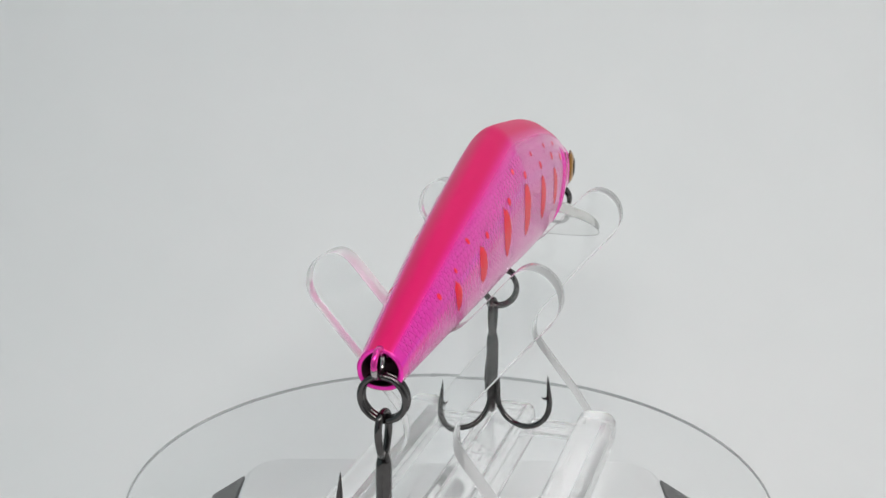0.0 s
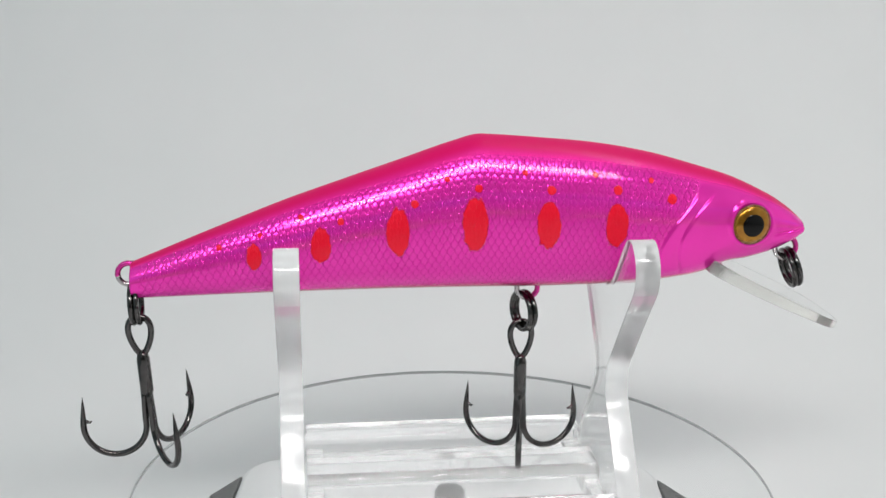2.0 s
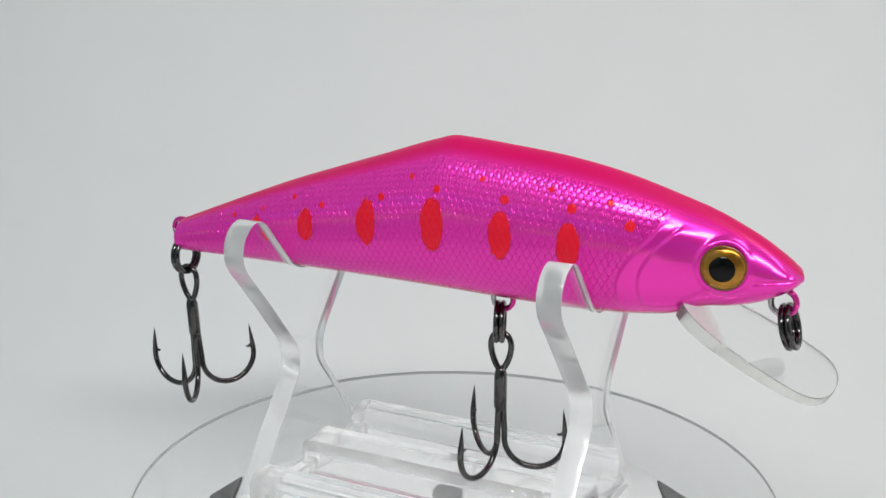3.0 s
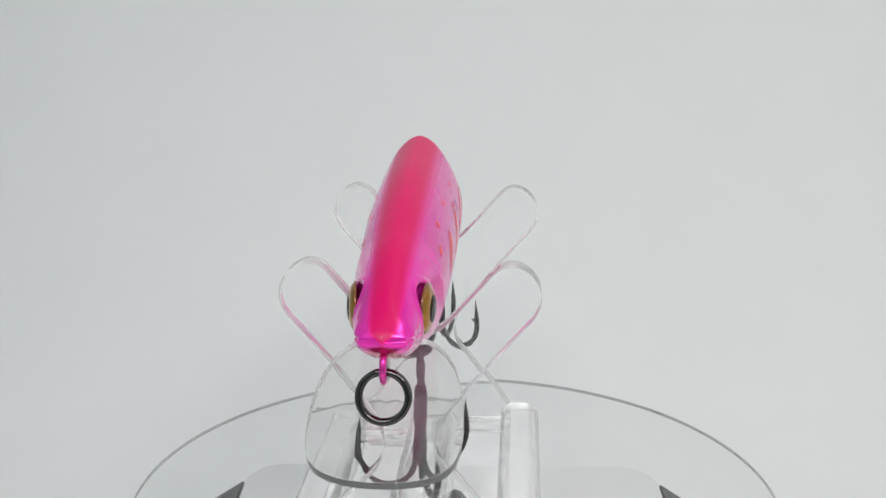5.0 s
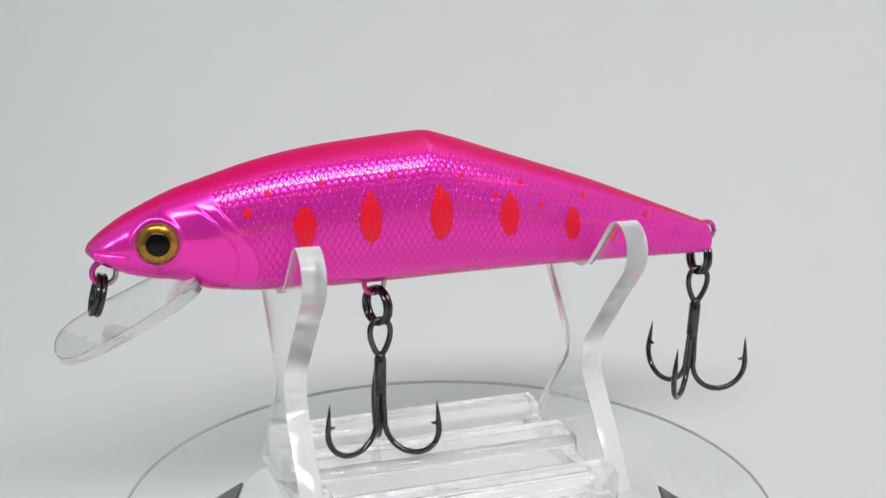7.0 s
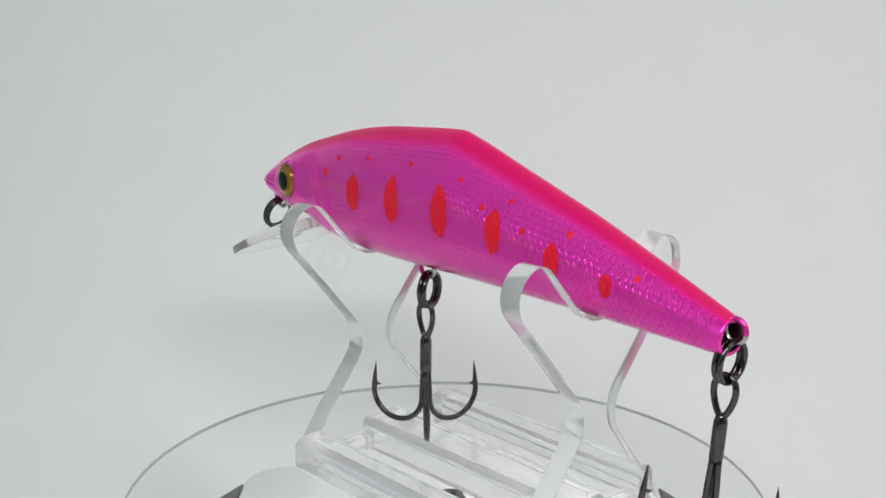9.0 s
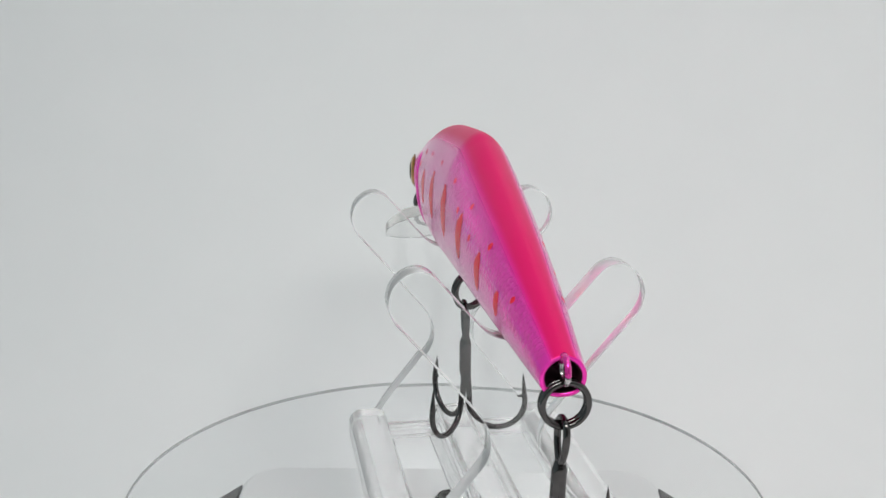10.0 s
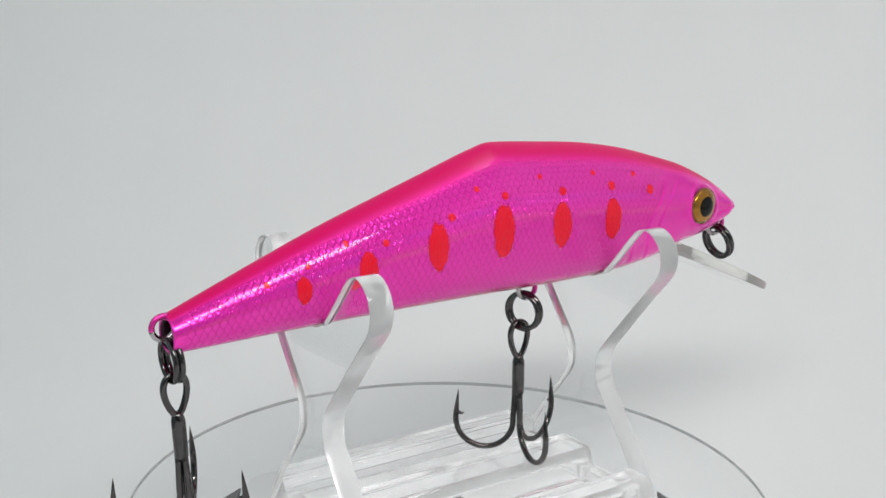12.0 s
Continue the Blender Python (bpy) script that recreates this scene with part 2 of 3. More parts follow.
def bevelled(name, bm, mat, width, segments=2, smooth=False, edge_mat=None, normal=(1, 0, 0)):
    """Rounds the sharp edges of a bmesh in metres."""
    bmesh.ops.recalc_face_normals(bm, faces=bm.faces)
    sharp = [e for e in bm.edges if len(e.link_faces) == 2 and e.calc_face_angle() > 0.6]
    bmesh.ops.bevel(bm, geom=sharp, offset=width, segments=segments, profile=0.5, affect="EDGES", clamp_overlap=True)
    me = bpy.data.meshes.new(name)
    bm.to_mesh(me)
    bm.free()
    me.materials.append(mat)
    if edge_mat:
        # the sawn rim of a flat plate takes a finish of its own
        me.materials.append(edge_mat)
        n = Vector(normal)
        me.polygons.foreach_set("material_index", [0 if abs(p.normal.dot(n)) > 0.97 else 1 for p in me.polygons])
    if smooth:
        me.set_sharp_from_angle(angle=radians(40))
        # broad faces stay plane, so that one sees straight through them
        me.polygons.foreach_set("use_smooth", [p.area < 12e-6 for p in me.polygons])
        broad = {i for p in me.polygons if p.area >= 12e-6 for i in p.edge_keys}
        for e in me.edges:
            e.use_edge_sharp = e.use_edge_sharp or e.key in broad
    return me


def prism(outline, axis, lo, hi):
    """A bmesh of a flat outline (millimetres) pushed along an axis."""
    bm = bmesh.new()

    def place(u, v, w):
        return Vector({"x": (w, u, v), "z": (u, v, w)}[axis]) * MM

    low = [bm.verts.new(place(u, v, lo)) for u, v in outline]
    high = [bm.verts.new(place(u, v, hi)) for u, v in outline]
    bm.faces.new(low[::-1])
    bm.faces.new(high)
    n = len(outline)
    for i in range(n):
        bm.faces.new((low[i], low[(i + 1) % n], high[(i + 1) % n], high[i]))
    return bm


def smooth_outline(points, rounds=2):
    """Cuts the corners of an open line, ends kept."""
    for _ in range(rounds):
        out = [points[0]]
        for (a, b), (c, d) in zip(points[:-1], points[1:]):
            out += [(a * 0.75 + c * 0.25, b * 0.75 + d * 0.25), (a * 0.25 + c * 0.75, b * 0.25 + d * 0.75)]
        points = out + [points[-1]]
    return points


# ---- backdrop and unseen bounce panels ----
def sweep():
    """White paper that runs over the table and curves up into the back wall."""
    front, turn, height, radius, left, right = -0.55, 0.018, 0.75, 0.082, -0.12, 0.25
    line = [(front, 0.0), (turn, 0.0)]
    line += [(turn + radius * math.sin(a), radius - radius * math.cos(a)) for a in np.linspace(0, math.pi / 2, 33)[1:]]
    line += [(turn + radius, height)]
    line = [(y, z + PAPER_Z) for y, z in line]
    verts = [(x, y, z) for y, z in line for x in (left, right)]
    back = [(x, y + (0.004 if z > PAPER_Z + 0.01 else 0), z - 0.004) for y, z in line for x in (left, right)]
    n, k = len(line), 2 * len(line)
    faces = [(2 * i, 2 * i + 1, 2 * i + 3, 2 * i + 2) for i in range(n - 1)]
    faces += [(k + 2 * i + 2, k + 2 * i + 3, k + 2 * i + 1, k + 2 * i) for i in range(n - 1)]
    ob = new("backdrop", mesh_of("backdrop", verts + back, faces, PAPER))
    tagged(ob, "seamless white paper backdrop curving up behind", "backdrop", kind="structure")


# a panel out of view, added only to shape the bounced light
def bounce_panel(name, lo, hi, mat):
    bm = bmesh.new()
    bmesh.ops.create_cube(bm, size=1.0)
    for v in bm.verts:
        v.co = Vector([(lo[i] + hi[i]) / 2 + v.co[i] * (hi[i] - lo[i]) for i in range(3)])
    me = bpy.data.meshes.new(name)
    bm.to_mesh(me)
    bm.free()
    me.materials.append(mat)
    tagged(new(name, me), "unseen panel added to bounce and tint light", "wall", kind="structure")


sweep()
# unseen; the left one sits close to darken and tint that side
bounce_panel("bounce_left", (-0.135, -0.55, -0.01), (-0.125, 0.08, 0.77), CARD)
bounce_panel("bounce_right", (0.255, -0.55, -0.01), (0.265, 0.08, 0.77), PAPER)
bounce_panel("bounce_front", (-0.135, -0.565, -0.01), (0.265, -0.555, 0.77), DIM)
bounce_panel("bounce_top", (-0.135, -0.565, 0.775), (0.265, 0.084, 0.785), PAPER)


# ---- turntable ----
def lathe(name, profile, mat, sides=128):
    """A turned body; profile of (radius, height) in millimetres, closed at the axis."""
    verts, faces = [], []
    for r, z in profile:
        for k in range(sides):
            a = 2 * math.pi * k / sides
            verts.append((r * math.cos(a) * MM, r * math.sin(a) * MM, z * MM))
    n = len(profile)
    for i in range(n - 1):
        for k in range(sides):
            l = (k + 1) % sides
            faces.append((i * sides + k, i * sides + l, (i + 1) * sides + l, (i + 1) * sides + k))
    faces.append(tuple(range(sides))[::-1])
    faces.append(tuple(range((n - 1) * sides, n * sides)))
    me = mesh_of(name, verts, faces, mat)
    me.set_sharp_from_angle(angle=radians(35))
    return me


def turntable():
    base = new("turntable")
    tagged(base, "white plastic turntable with a round clear acrylic disc", "turntable")
    corner = [(30.5 - 6 + 6 * math.sin(a), 17 - 6 + 6 * math.cos(a)) for a in np.linspace(0, math.pi / 2, 8)]
    low = [(x, -22 - y) for x, y in corner[::-1]]
    outline = corner + low + [(-x, y) for x, y in low[::-1]] + [(-x, y) for x, y in corner[::-1]]
    part("body", bevelled("body", prism(outline, "z", 18.05, 33.6), PLASTIC, 0.8 * MM, 3, True), base)
    part("spindle", lathe("spindle", [(6, 33.7), (6, 35.5), (5.6, 35.9)], PLASTIC, 48), base)
    # a dark grey wedge just outside each rear corner of the body
    for side in (-1, 1):
        wedge = [(side * 31.0, 13.6), (side * 34.6, 7.0), (side * 34.0, 0.0), (side * 31.2, 5.0)]
        bm = prism(wedge if side < 0 else wedge[::-1], "z", 18.05, 32.3)
        part("corner_wedge", bevelled("corner_wedge", bm, WEDGE_GREY, 0.25 * MM), base, "dark grey wedge beside the turntable's corner")
    part("screw", lathe("screw", [(2.1, 36.0), (2.1, 36.9), (1.7, 37.4), (0.9, 37.4), (0.8, 36.8), (0.1, 36.8)], STEEL, 32), base, "dark steel screw under the disc")
    disc = part("disc", lathe("disc", [(42.95, -0.5), (43.07, -0.42), (43.07, -0.08), (42.95, 0.0)], [DISC, RIM], 192), base, "clear acrylic disc")
    disc.data.polygons.foreach_set("material_index", [0 if len(p.vertices) > 4 else 1 for p in disc.data.polygons])
    disc.visible_shadow = False
    return disc


# ---- acrylic stand ----
STAND_Y = -3.7


def stand():
    st = thing("lure_stand", "clear acrylic display stand with two forked uprights", "display stand")
    half = [(0.0, 27.35), (1.6, 27.4), (3.0, 27.9), (4.3, 28.9), (9.0, 34.4)]
    lobe = [(9.0, 34.4), (10.0, 35.45), (11.4, 35.95), (13.0, 35.5), (14.4, 34.2), (14.95, 32.4), (14.75, 30.9), (14.0, 29.6)]
    leg = [(14.0, 29.6), (9.4, 24.3), (5.7, 19.8), (3.6, 17.3), (3.0, 15.6), (3.0, 13.6), (3.5, 12.2), (5.1, 10.2), (6.8, 8.0), (9.6, 4.6), (13.4, FLOOR + 0.1)]
    right = smooth_outline(half, 2) + smooth_outline(lobe, 2)[1:] + smooth_outline(leg, 3)[1:]
    outline = [(STAND_Y + u, z) for u, z in right] + [(STAND_Y - u, z) for u, z in right[::-1] if u > 0.01]
    for x in (-21.1, 21.1):
        me = bevelled("upright", prism(outline, "x", x - 1.5, x + 1.5), ACRYLIC, 0.28 * MM, 2, True, SATIN)
        part("upright", me, st).visible_shadow = False
    for side in (-1, 1):
        y = STAND_Y + side * 12.9
        rail = [(y - 2.8, FLOOR + 0.1), (y + 2.8, FLOOR + 0.1), (y + 2.8, 1.5), (y + 2.3, 2.4), (y + 1.3, 2.9), (y - 1.3, 2.9), (y - 2.3, 2.4), (y - 2.8, 1.5)]
        part("rail", bevelled("rail", prism(rail, "x", -19.55, 19.55), MOULDED, 0.3 * MM, 2, True), st).visible_shadow = False
    y = STAND_Y
    channel = [(y - 4.0, FLOOR + 0.1), (y - 2.4, FLOOR + 0.1), (y - 2.0, 1.2), (y + 2.0, 1.2), (y + 2.4, FLOOR + 0.1), (y + 4.0, FLOOR + 0.1), (y + 3.5, 2.3), (y + 2.8, 3.0), (y - 2.8, 3.0), (y - 3.5, 2.3)]
    part("centre_bar", bevelled("centre_bar", prism(channel, "x", -19.3, 19.3), MOULDED, 0.3 * MM, 2, True), st).visible_shadow = False
    # a small moulded mark on the bar
    for lo, hi in (((-2.6, -0.9), (-1.4, -0.6)), ((-2.6, 0.6), (-1.4, 0.9)), ((-0.6, -0.9), (-0.3, 0.9)), ((0.4, -0.2), (2.2, 0.2))):
        shape = [(lo[0], y + lo[1]), (hi[0], y + lo[1]), (hi[0], y + hi[1]), (lo[0], y + hi[1])]
        part("mark", bevelled("mark", prism(shape, "z", 2.9, 3.15), MOULDED, 0.04 * MM, 1), st).visible_shadow = False
    for x in (-21.1, 21.1):
        foot = [(STAND_Y - 11.6, FLOOR + 0.1), (STAND_Y + 11.6, FLOOR + 0.1), (STAND_Y + 11.6, 0.6), (STAND_Y - 11.6, 0.6)]
        bm = prism(foot, "x", x + (1.6 if x < 0 else -4.0), x + (4.0 if x < 0 else -1.6))
        part("foot_bar", bevelled("foot_bar", bm, MOULDED, 0.3 * MM, 2, True), st).visible_shadow = False
    return st


# ---- the lure ----
LURE_Y = -4.2
POWER_UP, POWER_LOW = 1.75, 2.5      # the flanks lean in towards the back
TAIL, PEAK = -40.2, 3.1


def top_line(x):
    rear = hermite([-40.2, -28.5, -21.0, -14.0, -7.0, 0.0, 2.4, 3.1], [31.7, 36.4, 39.3, 41.7, 44.05, 46.4, 47.05, 47.1], x)
    fore = hermite([3.1, 4.0, 10.8, 17.5, 24.5, 31.5, 35.2, 38.8, 42.2, 44.4, 45.2, 45.6], [47.1, 47.05, 46.5, 45.8, 44.5, 42.5, 41.3, 39.7, 37.8, 36.1, 35.3, 34.7], x)
    return np.where(x < PEAK, rear, fore)


def bottom_line(x):
    return hermite([-40.2, -26.0, -14.0, 0.0, 7.0, 14.0, 21.0, 28.0, 32.0, 35.0, 38.0, 42.5, 44.5, 45.6],
                   [27.2, 27.5, 27.65, 27.6, 27.5, 27.45, 27.6, 28.1, 28.8, 30.0, 30.5, 32.0, 33.2, 34.2], x)


def half_width(x):
    return hermite([-40.2, -30.0, -20.0, -10.0, 0.0, 10.0, 20.0, 28.0, 34.0, 38.0, 42.3, 44.4, 45.2, 45.6],
                   [2.45, 3.4, 4.2, 4.8, 5.1, 5.2, 5.05, 4.6, 4.0, 3.55, 3.05, 2.6, 1.9, 0.3], x)


def flank(x, z):
    """How far the flank stands out from the lure's middle plane."""
    x = np.asarray(x, float)
    a, b = top_line(x), bottom_line(x)
    v = (z - (a + b) / 2) / ((a - b) / 2)
    e = np.where(v > 0, POWER_UP, POWER_LOW)
    return half_width(x) * (1 - np.clip(np.abs(v), 0, 0.999) ** e) ** (1 / e)


def step(a, b, v):
    t = np.clip((v - a) / (b - a), 0, 1)
    return t * t * (3 - 2 * t)


def scale_net(x, rel, h):
    """Rows and columns of the scales on the flank."""
    return x / 0.46, (np.arcsin(np.clip(rel, -1, 1)) * h * 0.9 + 0.02 * x) / 1.6


def lure_body(lure):
    nx, na = 680, 280
    xs = np.concatenate([np.linspace(TAIL, 43.0, nx), 43.0 + 2.6 * np.sin(np.linspace(0, math.pi / 2, 26)[1:])])
    ang = np.linspace(0, 2 * math.pi, na, endpoint=False)
    X, A = np.meshgrid(xs, ang, indexing="ij")
    t, b, w = top_line(X), bottom_line(X), half_width(X)
    zc, h = (t + b) / 2, (t - b) / 2
    c, s = np.cos(A), np.sin(A)
    E = np.where(s > 0, POWER_UP, POWER_LOW)
    Y = w * np.sign(c) * np.abs(c) ** (2 / E)
    Z = zc + h * np.sign(s) * np.abs(s) ** (2 / E)
    rel = (Z - zc) / h
    # outward direction in the section
    ny, nz = np.sign(Y) * np.abs(Y / w) ** (E - 1) / w, np.sign(rel) * np.abs(rel) ** (E - 1) / h
    ln = np.hypot(ny, nz) + 1e-9
    ny, nz = ny / ln, nz / ln
    # where the scales lie, and their net over the flank
    gill = hermite([27.0, 29.5, 32.1, 35.3, 38.2, 40.4, 44.0], [26.2, 25.5, 25.2, 26.5, 29.0, 30.4, 31.5], Z)
    mask = (1 - step(-0.4, 0.4, X - gill)) * (1 - step(0.70, 0.86, rel)) * step(-39.5, -38.6, X)
    gx, gz = scale_net(X, rel, h)
    disp = np.zeros_like(X)
    # gill cover and cheek: shallow raised plates with creased edges
    for arc, deep in ((gill + 0.2, 0.19), (hermite([27.0, 29.6, 31.7, 34.2, 37.4, 39.5, 44.0], [29.6, 28.6, 28.0, 28.25, 30.3, 32.4, 34.0], Z), 0.17)):
        side = step(-0.95, -0.7, rel) * (1 - step(0.42, 0.66, rel))
        d = X - arc
        disp += side * deep * (step(-0.3, 0.3, d) * np.exp(-np.clip(d, 0, None) / 2.0) - 0.4 * np.exp(-((d + 0.25) / 0.25) ** 2))
    # brow ring round the eye
    re = np.hypot(X - 37.45, (Z - 35.55))
    disp += (np.abs(rel) < 0.9) * 0.16 * np.exp(-((re - 2.85) / 0.35) ** 2) - (re < 2.6) * 0.25 * step(2.6, 2.2, re)
    # mouth line
    mouth = 33.6 + 0.16 * (X - 41.0)
    disp -= 0.16 * step(40.4, 41.2, X) * np.exp(-((Z - mouth - 0.5) / 0.16) ** 2) * (np.abs(rel) < 0.85)
    Y, Z = Y + disp * ny, Z + disp * nz
    verts = np.stack([X, Y + LURE_Y, Z], -1).reshape(-1, 3)
    n = len(xs)
    i, k = np.meshgrid(np.arange(n - 1), np.arange(na), indexing="ij")
    l = (k + 1) % na
    faces = np.stack([i * na + k, i * na + l, (i + 1) * na + l, (i + 1) * na + k], -1).reshape(-1, 4)
    # tail end: a rim and a dark hollow
    rings, base = [], len(verts)
    first = verts[:na]
    mid = first.mean(0)
    for scale, x in ((0.93, TAIL - 0.12), (0.80, TAIL - 0.05), (0.74, TAIL + 0.5), (0.70, TAIL + 2.4)):
        r = mid + (first - mid) * scale
        r[:, 0] = x
        rings.append(r)
    verts = np.concatenate([verts] + rings)
    idx = [np.arange(na)] + [base + na * j + np.arange(na) for j in range(4)]
    extra = [(a[(m + 1) % na], a[m], bb[m], bb[(m + 1) % na]) for a, bb in zip(idx[:-1], idx[1:]) for m in range(na)]
    caps = [tuple(idx[-1][::-1]), tuple((n - 1) * na + np.arange(na))]
    all_faces = [tuple(f) for f in faces.tolist()] + [tuple(int(v) for v in f) for f in extra + caps]
    me = mesh_of("body", verts * MM, all_faces, [FOIL, SOCKET])
    slots = np.zeros(len(all_faces), int)
    dark = len(faces) + 2 * na
    slots[dark:len(faces) + len(extra) + 1] = 1
    me.polygons.foreach_set("material_index", slots.tolist())
    back = np.concatenate([step(0.68, 0.92, rel).ravel(), np.zeros(4 * na)])
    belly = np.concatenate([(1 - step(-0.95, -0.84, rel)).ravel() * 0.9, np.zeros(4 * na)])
    flat = np.zeros((4 * na, 3))
    net = np.concatenate([np.stack([gx, gz, mask], -1).reshape(-1, 3), flat])
    me.attributes.new("net", "FLOAT_VECTOR", "POINT").data.foreach_set("vector", net.astype(float).ravel().tolist())
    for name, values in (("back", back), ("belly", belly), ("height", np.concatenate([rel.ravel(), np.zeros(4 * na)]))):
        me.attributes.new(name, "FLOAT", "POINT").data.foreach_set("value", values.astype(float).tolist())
    part("body", me, lure)


def spot(lure, x, z, rx, rz, side, name):
    """A painted spot that follows the flank."""
    verts, faces, net, n = [], [], [], 44
    rnd = random.Random(int(x * 97 + z * 31 + side))
    # the print breaks off along the scales, so the outline is ragged
    wob = [rnd.uniform(0.94, 1.07) for _ in range(22)]
    rings, cover = (0.0, 0.25, 0.5, 0.75, 0.9, 1.0, 1.14), []
    for r in rings:
        for k in range(n):
            a = 2 * math.pi * k / n
            w = 1 + (np.interp(k / 2, range(23), wob + wob[:1]) - 1) * r ** 3
            px, pz = x + rx * r * w * math.cos(a), z + rz * r * w * math.sin(a)
            lift = 0.035 if r < 0.95 else 0.02
            cover.append(1.14 - r)
            verts.append((px * MM, (LURE_Y + side * (float(flank(px, pz)) + lift)) * MM, pz * MM))
            top, low = float(top_line(px)), float(bottom_line(px))
            net += [float(v) for v in scale_net(px, (2 * pz - top - low) / (top - low), (top - low) / 2)] + [1.0]
    for i in range(len(rings) - 1):
        for k in range(n):
            l = (k + 1) % n
            f = (i * n + k, i * n + l, (i + 1) * n + l, (i + 1) * n + k)
            faces.append(f if side < 0 else f[::-1])
    me = mesh_of(name, verts, faces, RED)
    me.attributes.new("net", "FLOAT_VECTOR", "POINT").data.foreach_set("vector", net)
    me.attributes.new("cover", "FLOAT", "POINT").data.foreach_set("value", cover)
    part(name, me, lure)


def dome(name, x, z, y, side, radius, rise, mat, inner=0.0):
    """A shallow round cap on a flank, facing out."""
    verts, faces, n, rings = [], [], 40, 8
    for i in range(rings + 1):
        r = radius * (inner + (1 - inner) * i / rings)
        out = rise * math.sqrt(max(0.0, 1 - (r / radius) ** 2))
        for k in range(n):
            a = 2 * math.pi * k / n
            # the eye leans with the narrowing head
            verts.append(((x + r * math.cos(a)) * MM, (LURE_Y + side * (y + out - 0.13 * r * math.cos(a))) * MM, (z + r * math.sin(a)) * MM))
    for i in range(rings):
        for k in range(n):
            l = (k + 1) % n
            f = (i * n + k, i * n + l, (i + 1) * n + l, (i + 1) * n + k)
            faces.append(f if side < 0 else f[::-1])
    return mesh_of(name, verts, faces, mat)


def ring_points(centre, normal, radius, count=48):
    n = Vector(normal).normalized()
    u = n.orthogonal().normalized()
    v = n.cross(u)
    return [Vector(centre) + u * (radius * math.cos(a)) + v * (radius * math.sin(a)) for a in np.linspace(0, 2 * math.pi, count, endpoint=False)]


def split_ring(lure, centre, normal, label="black nickel split ring"):
    """Two turns of wire, closed up."""
    ring = tagged(new("split_ring"), label)
    ring.parent = lure
    n = Vector(normal).normalized()
    for off in (-0.34, 0.34):
        part("coil", tube("coil", ring_points(Vector(centre) + n * off, n, 2.4), 0.36, STEEL, 12, True), ring)


def treble(lure, eye, foot, first):
    """Three hooks brazed to one shank; eye is the top of the loop, foot the lowest point of the bends."""
    hook = tagged(new("treble_hook"), "black nickel treble hook with three barbed points")
    hook.parent = lure
    e, f = Vector(eye), Vector(foot)
    down = (f - e).normalized()
    length = (f - e).length
    u = (Vector((1, 0, 0)) - down * down.x).normalized()
    v = u.cross(down)

    def at(s, r=0.0, a=0.0, off=0.0):
        return e + down * s + (u * math.cos(a) + v * math.sin(a)) * r + (u * -math.sin(a) + v * math.cos(a)) * off

    loop = [at(-0.4 + 2.5 * (1 - math.cos(w)), 1.8 * math.sin(w) * (1 - 0.26 * (1 - math.cos(w))), 0.0)
            for w in np.linspace(0, 2 * math.pi, 40, endpoint=False)]
    part("eye", tube("eye", loop, 0.40, STEEL, 12, True), hook)
    part("shank", tube("shank", [at(s) for s in (4.2, 4.6, 5.2, 6.2, 8.0, 9.6, 10.2)], 0.84, STEEL, 14, False, [0.55, 0.8, 0.98, 1.0, 1.0, 1.0, 0.7]), hook)
    for k in range(3):
        a = radians(first + 120 * k)
        bend = [at(9.0, 0.42, a), at(10.5, 0.45, a), at(length - 4.6, 0.62, a)]
        mid, rad = 4.55, 3.95
        for w in np.linspace(0.08, math.pi + 0.12, 22):
            bend.append(at(length - 3.95 + rad * math.sin(w), mid - rad * math.cos(w), a))
        bend += [at(length - 4.9, 8.44, a), at(length - 6.0, 8.34, a), at(length - 7.3, 8.22, a), at(length - 8.2, 8.15, a)]
        n = len(bend)
        taper = [1.0] * (n - 4) + [0.95, 0.72, 0.36, 0.04]
        part("bend", tube("bend", bend, 0.40, STEEL, 12, False, taper), hook)
        barb = [at(length - 4.9, 8.3, a), at(length - 4.75, 7.95, a), at(length - 4.65, 7.6, a), at(length - 4.9, 7.3, a)]
        part("barb", tube("barb", barb, 0.26, STEEL, 8, False, [1.0, 0.95, 0.6, 0.08]), hook)
    return hook


def lip_plate(lure):
    """The clear diving lip: a rounded plate running down and forward from the chin."""
    root, tip = Vector((33.5, LURE_Y, 29.7)), Vector((51.4, LURE_Y, 21.3))
    along = (tip - root).normalized()
    up = Vector((0, 1, 0)).cross(along)
    if up.z < 0:
        up = -up
    length = (tip - root).length
    shape = [(-0.9, 3.4), (-0.2, 4.4), (1.2, 5.6), (3.4, 6.7), (6.6, 7.4), (10.0, 7.7), (13.4, 7.55), (15.6, 7.0), (17.0, 5.6), (17.8, 3.4), (18.05, 1.1)]
    right = smooth_outline(shape, 2)
    outline = right + [(s, -w) for s, w in right[::-1]]
    bm = bmesh.new()
    layers = []
    for off in (-0.48, 0.48):
        layers.append([bm.verts.new((root + along * s + Vector((0, w, 0)) + up * (off * (1.75 - 0.8 * s / length))) * MM) for s, w in outline])
    n = len(outline)
    bm.faces.new(layers[0][::-1])
    bm.faces.new(layers[1])
    for i in range(n):
        bm.faces.new((layers[0][i], layers[0][(i + 1) % n], layers[1][(i + 1) % n], layers[1][i]))
    me = bevelled("diving_lip", bm, LIP, 0.42 * MM, 4, True, LIP_EDGE, up)
    lip = part("diving_lip", me, lure, "clear plastic diving lip")
    lip.visible_shadow = False


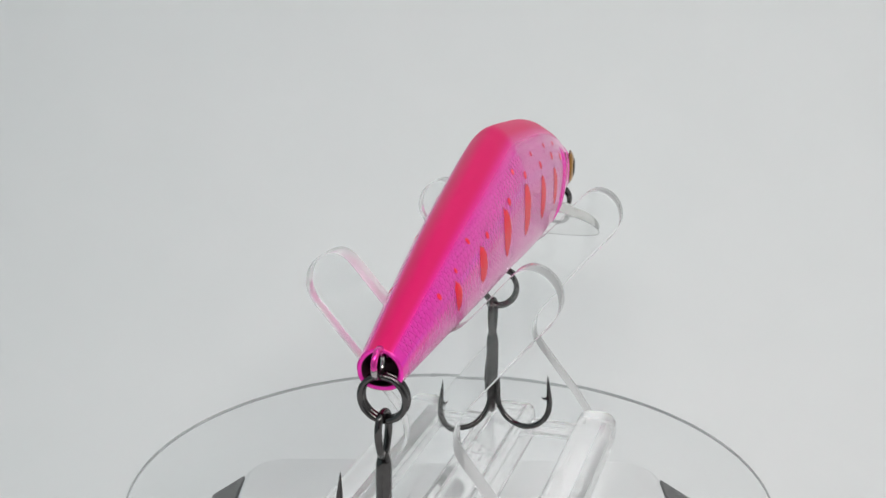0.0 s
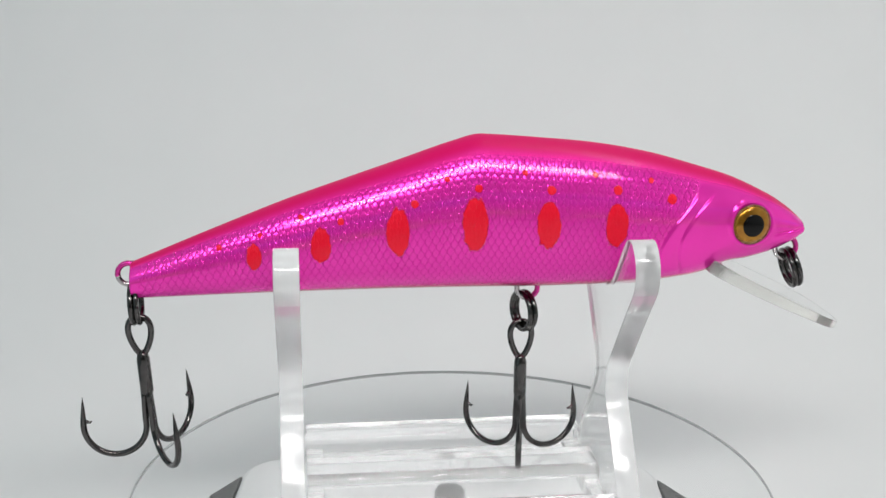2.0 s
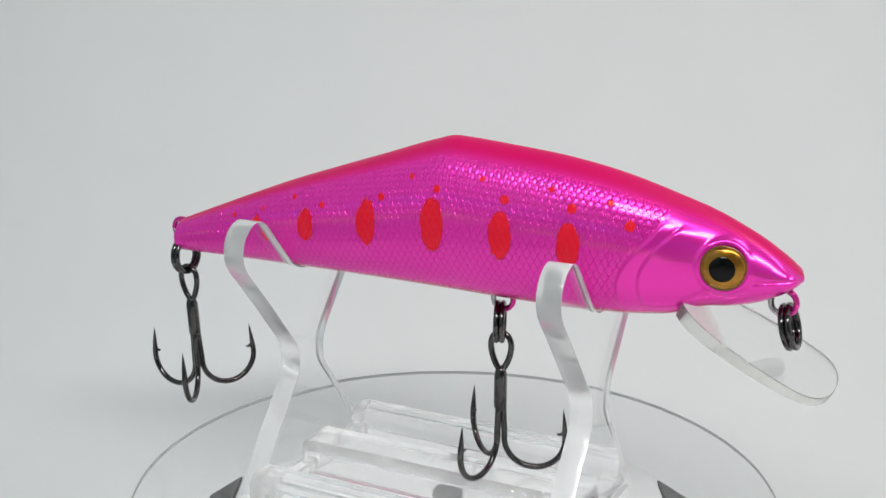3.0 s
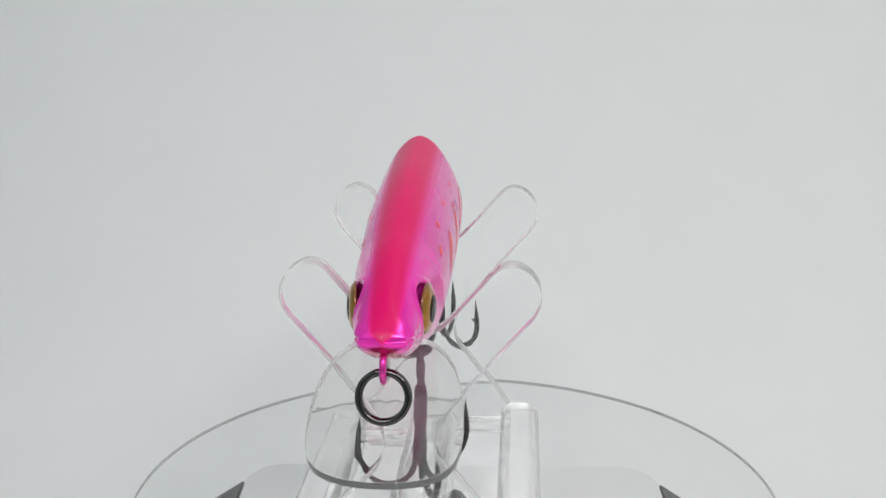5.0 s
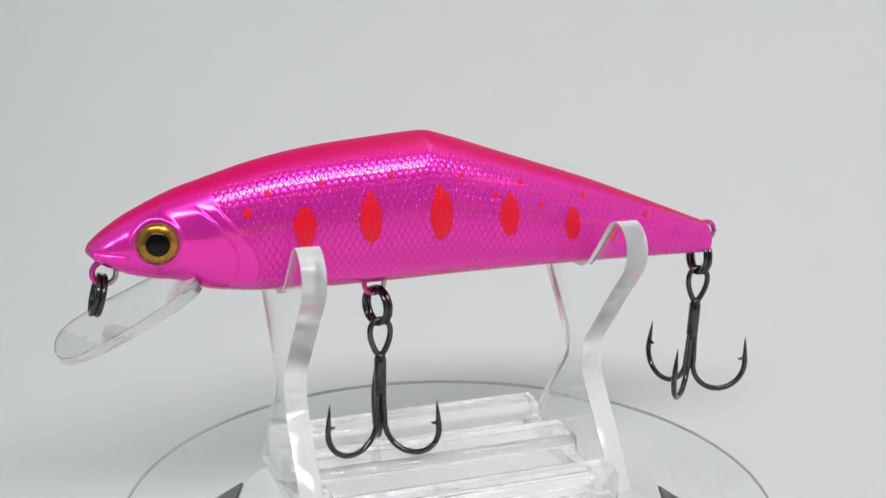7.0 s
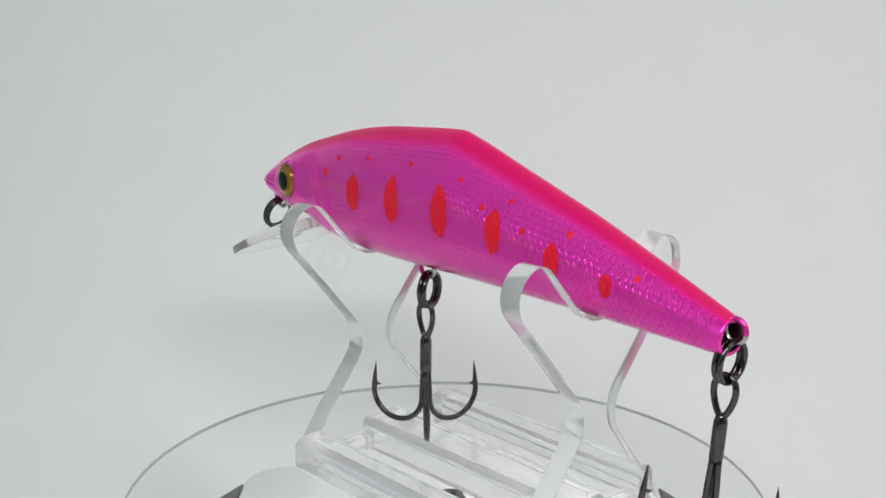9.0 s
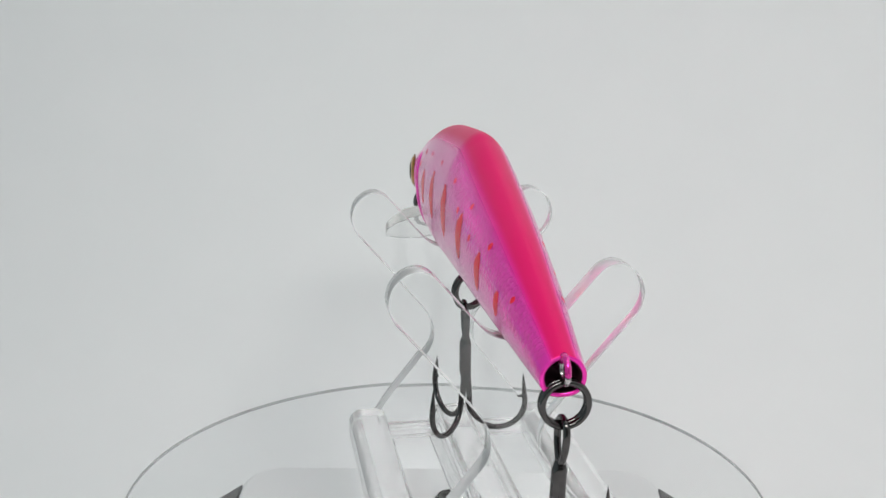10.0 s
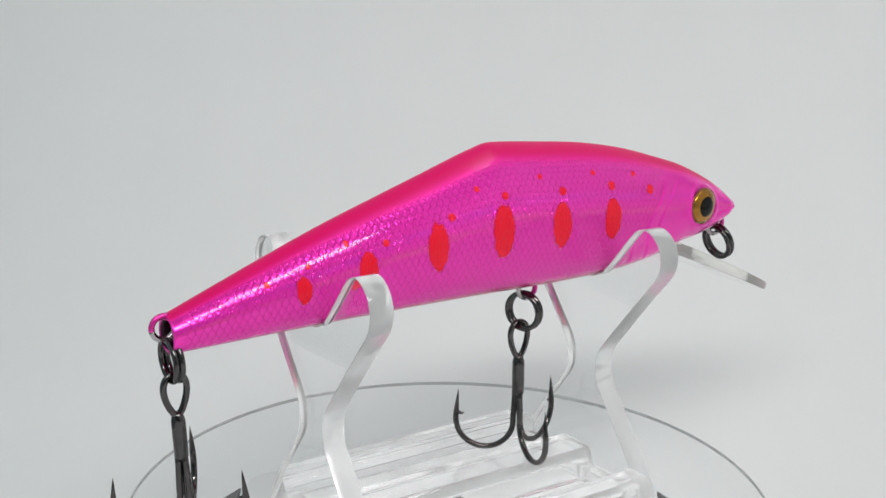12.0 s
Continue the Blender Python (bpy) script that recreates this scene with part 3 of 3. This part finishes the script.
def eyelet(lure, centre, radius, wire_r, start):
    """A wire loop, lacquered over half its turn and worn bare over the rest; start is where the lacquer begins."""
    def arc(lo, hi):
        return [(centre[0] + radius * math.cos(a), centre[1], centre[2] + radius * math.sin(a)) for a in np.linspace(radians(lo), radians(hi), 24)]
    loop = part("eyelet", tube("eyelet", arc(start, start + 170), wire_r, PINK_WIRE, 10), lure, "pink lacquered wire eyelet")
    part("bare_wire", tube("bare_wire", arc(start + 170, start + 360), wire_r * 0.97, BARE_WIRE, 10), loop, "bare metal where the lacquer is worn")


def fishing_lure():
    lure = thing("fishing_lure", "glossy hot pink minnow lure with red spots on a clear stand", "fishing lure")
    lure_body(lure)
    # large ovals, nearer flank at the clip's start first
    for x, z, rx, rz in ((-25.1, 32.9, 0.85, 1.5), (-17.0, 34.3, 1.15, 2.05), (-7.6, 35.8, 1.35, 2.75), (1.9, 36.7, 1.5, 3.2), (11.0, 36.5, 1.42, 2.85), (19.6, 36.2, 1.35, 2.6)):
        spot(lure, x, z, rx, rz, -1, "spot")
    for x, z, rx, rz in ((-25.2, 32.6, 0.8, 1.4), (-17.2, 34.0, 1.05, 2.15), (-7.8, 36.0, 1.3, 2.7), (1.8, 36.9, 1.4, 3.2), (11.2, 36.9, 1.4, 2.8), (19.6, 36.6, 1.35, 2.5)):
        spot(lure, x, z, rx, rz, 1, "spot")
    for x, z, r in ((-29.3, 34.0, 0.33), (-24.3, 35.5, 0.26), (-19.3, 37.6, 0.33), (-14.5, 37.2, 0.4), (-5.5, 39.3, 0.46), (2.3, 41.1, 0.46), (11.3, 40.7, 0.53), (19.7, 40.5, 0.55), (26.7, 39.2, 0.6), (-1.5, 42.2, 0.33), (8.1, 42.8, 0.33), (16.9, 42.4, 0.33), (24.1, 41.5, 0.33)):
        spot(lure, x, z, r, r, -1, "dot")
    for x, z, r in ((26.6, 38.6, 0.55), (24.0, 40.9, 0.4), (17.3, 41.8, 0.33), (11.2, 40.0, 0.46), (2.2, 40.1, 0.4), (8.2, 42.2, 0.33), (-1.3, 41.6, 0.33), (-5.8, 38.8, 0.4), (-9.8, 40.1, 0.33), (-12.5, 36.9, 0.4), (-19.1, 37.5, 0.4), (-29.1, 34.1, 0.36)):
        spot(lure, x, z, r, r, 1, "dot")
    for side in (-1, 1):
        y = float(flank(37.45, 35.55))
        eye = part("eye", dome("eye", 37.45, 35.55, y - 0.08, side, 2.5, 0.85, GOLD, 0.5), lure, "gold eye with a black pupil")
        rim = [(37.45 + 2.46 * math.cos(a), LURE_Y + side * (y - 0.02 - 0.13 * 2.46 * math.cos(a)), 35.55 + 2.46 * math.sin(a)) for a in np.linspace(0, 2 * math.pi, 40, endpoint=False)]
        part("eye_ring", tube("eye_ring", rim, 0.16, BROWN, 8, True), eye)
        part("pupil", dome("pupil", 37.45, 35.55, y + 0.615, side, 1.45, 0.24, PUPIL), eye)
    lip_plate(lure)
    eyelet(lure, (43.6, LURE_Y, 31.5), 1.42, 0.36, -60)
    eyelet(lure, (9.4, LURE_Y, 27.0), 1.35, 0.36, -80)
    eyelet(lure, (-40.6, LURE_Y, 30.2), 1.35, 0.36, 20)
    pin = [(-37.6, LURE_Y, 29.6), (-38.6, LURE_Y, 30.6), (-39.6, LURE_Y, 31.2), (-40.3, LURE_Y, 31.5)]
    part("tail_pin", tube("tail_pin", pin, 0.45, PINK_WIRE, 10), lure, "pink wire pin in the hollow tail")
    split_ring(lure, (44.5, LURE_Y, 28.8), (1.0, 0.0, 0.28))
    split_ring(lure, (9.0, LURE_Y, 23.9), (0.94, 0.34, 0.0))
    split_ring(lure, (-39.95, -4.5, 26.4), (1.0, 0.0, 0.05))
    treble(lure, (8.86, -3.4, 21.8), (8.92, -3.45, 4.0), 19.3)
    return lure, treble(lure, (-39.8, -4.4, 24.3), (-38.8, -4.0, 6.3), 58)


disc = turntable()
rack = stand()
lure, tail_hook = fishing_lure()


def motions():
    """Disc, stand and lure turn as one."""
    times = [0.5 * k for k in range(25)]
    out_of_true = pose(0.47 * MM, 0.5 * MM, 0, 0.26, 0.15, 0)
    hub, top = pose(0, -2.06 * MM, DISC_Z + (FLOOR - 0.05) * MM), pose(0, 0, DISC_Z)
    for ob, place, seat in ((disc, hub, out_of_true), (rack, top, Matrix()), (lure, top, Matrix())):
        walk(ob, [(t, place @ pose(0, 0, 0, 0, 0, -SPIN * (t - SIDE_ON)) @ seat) for t in times])
    # the tail hook twists a little on its ring as the table turns
    axis = Vector((-39.3, -4.2, 0)) * MM
    walk(tail_hook, [(t, Matrix.Translation(axis) @ pose(0, 0, 0, 0, 0, a) @ Matrix.Translation(-axis)) for t, a in (
        (0.0, -3), (1.2, 2), (2.2, 0), (4.3, -7), (6.5, -14), (8.8, 1), (9.5, 4), (12.0, 4))])


motions()
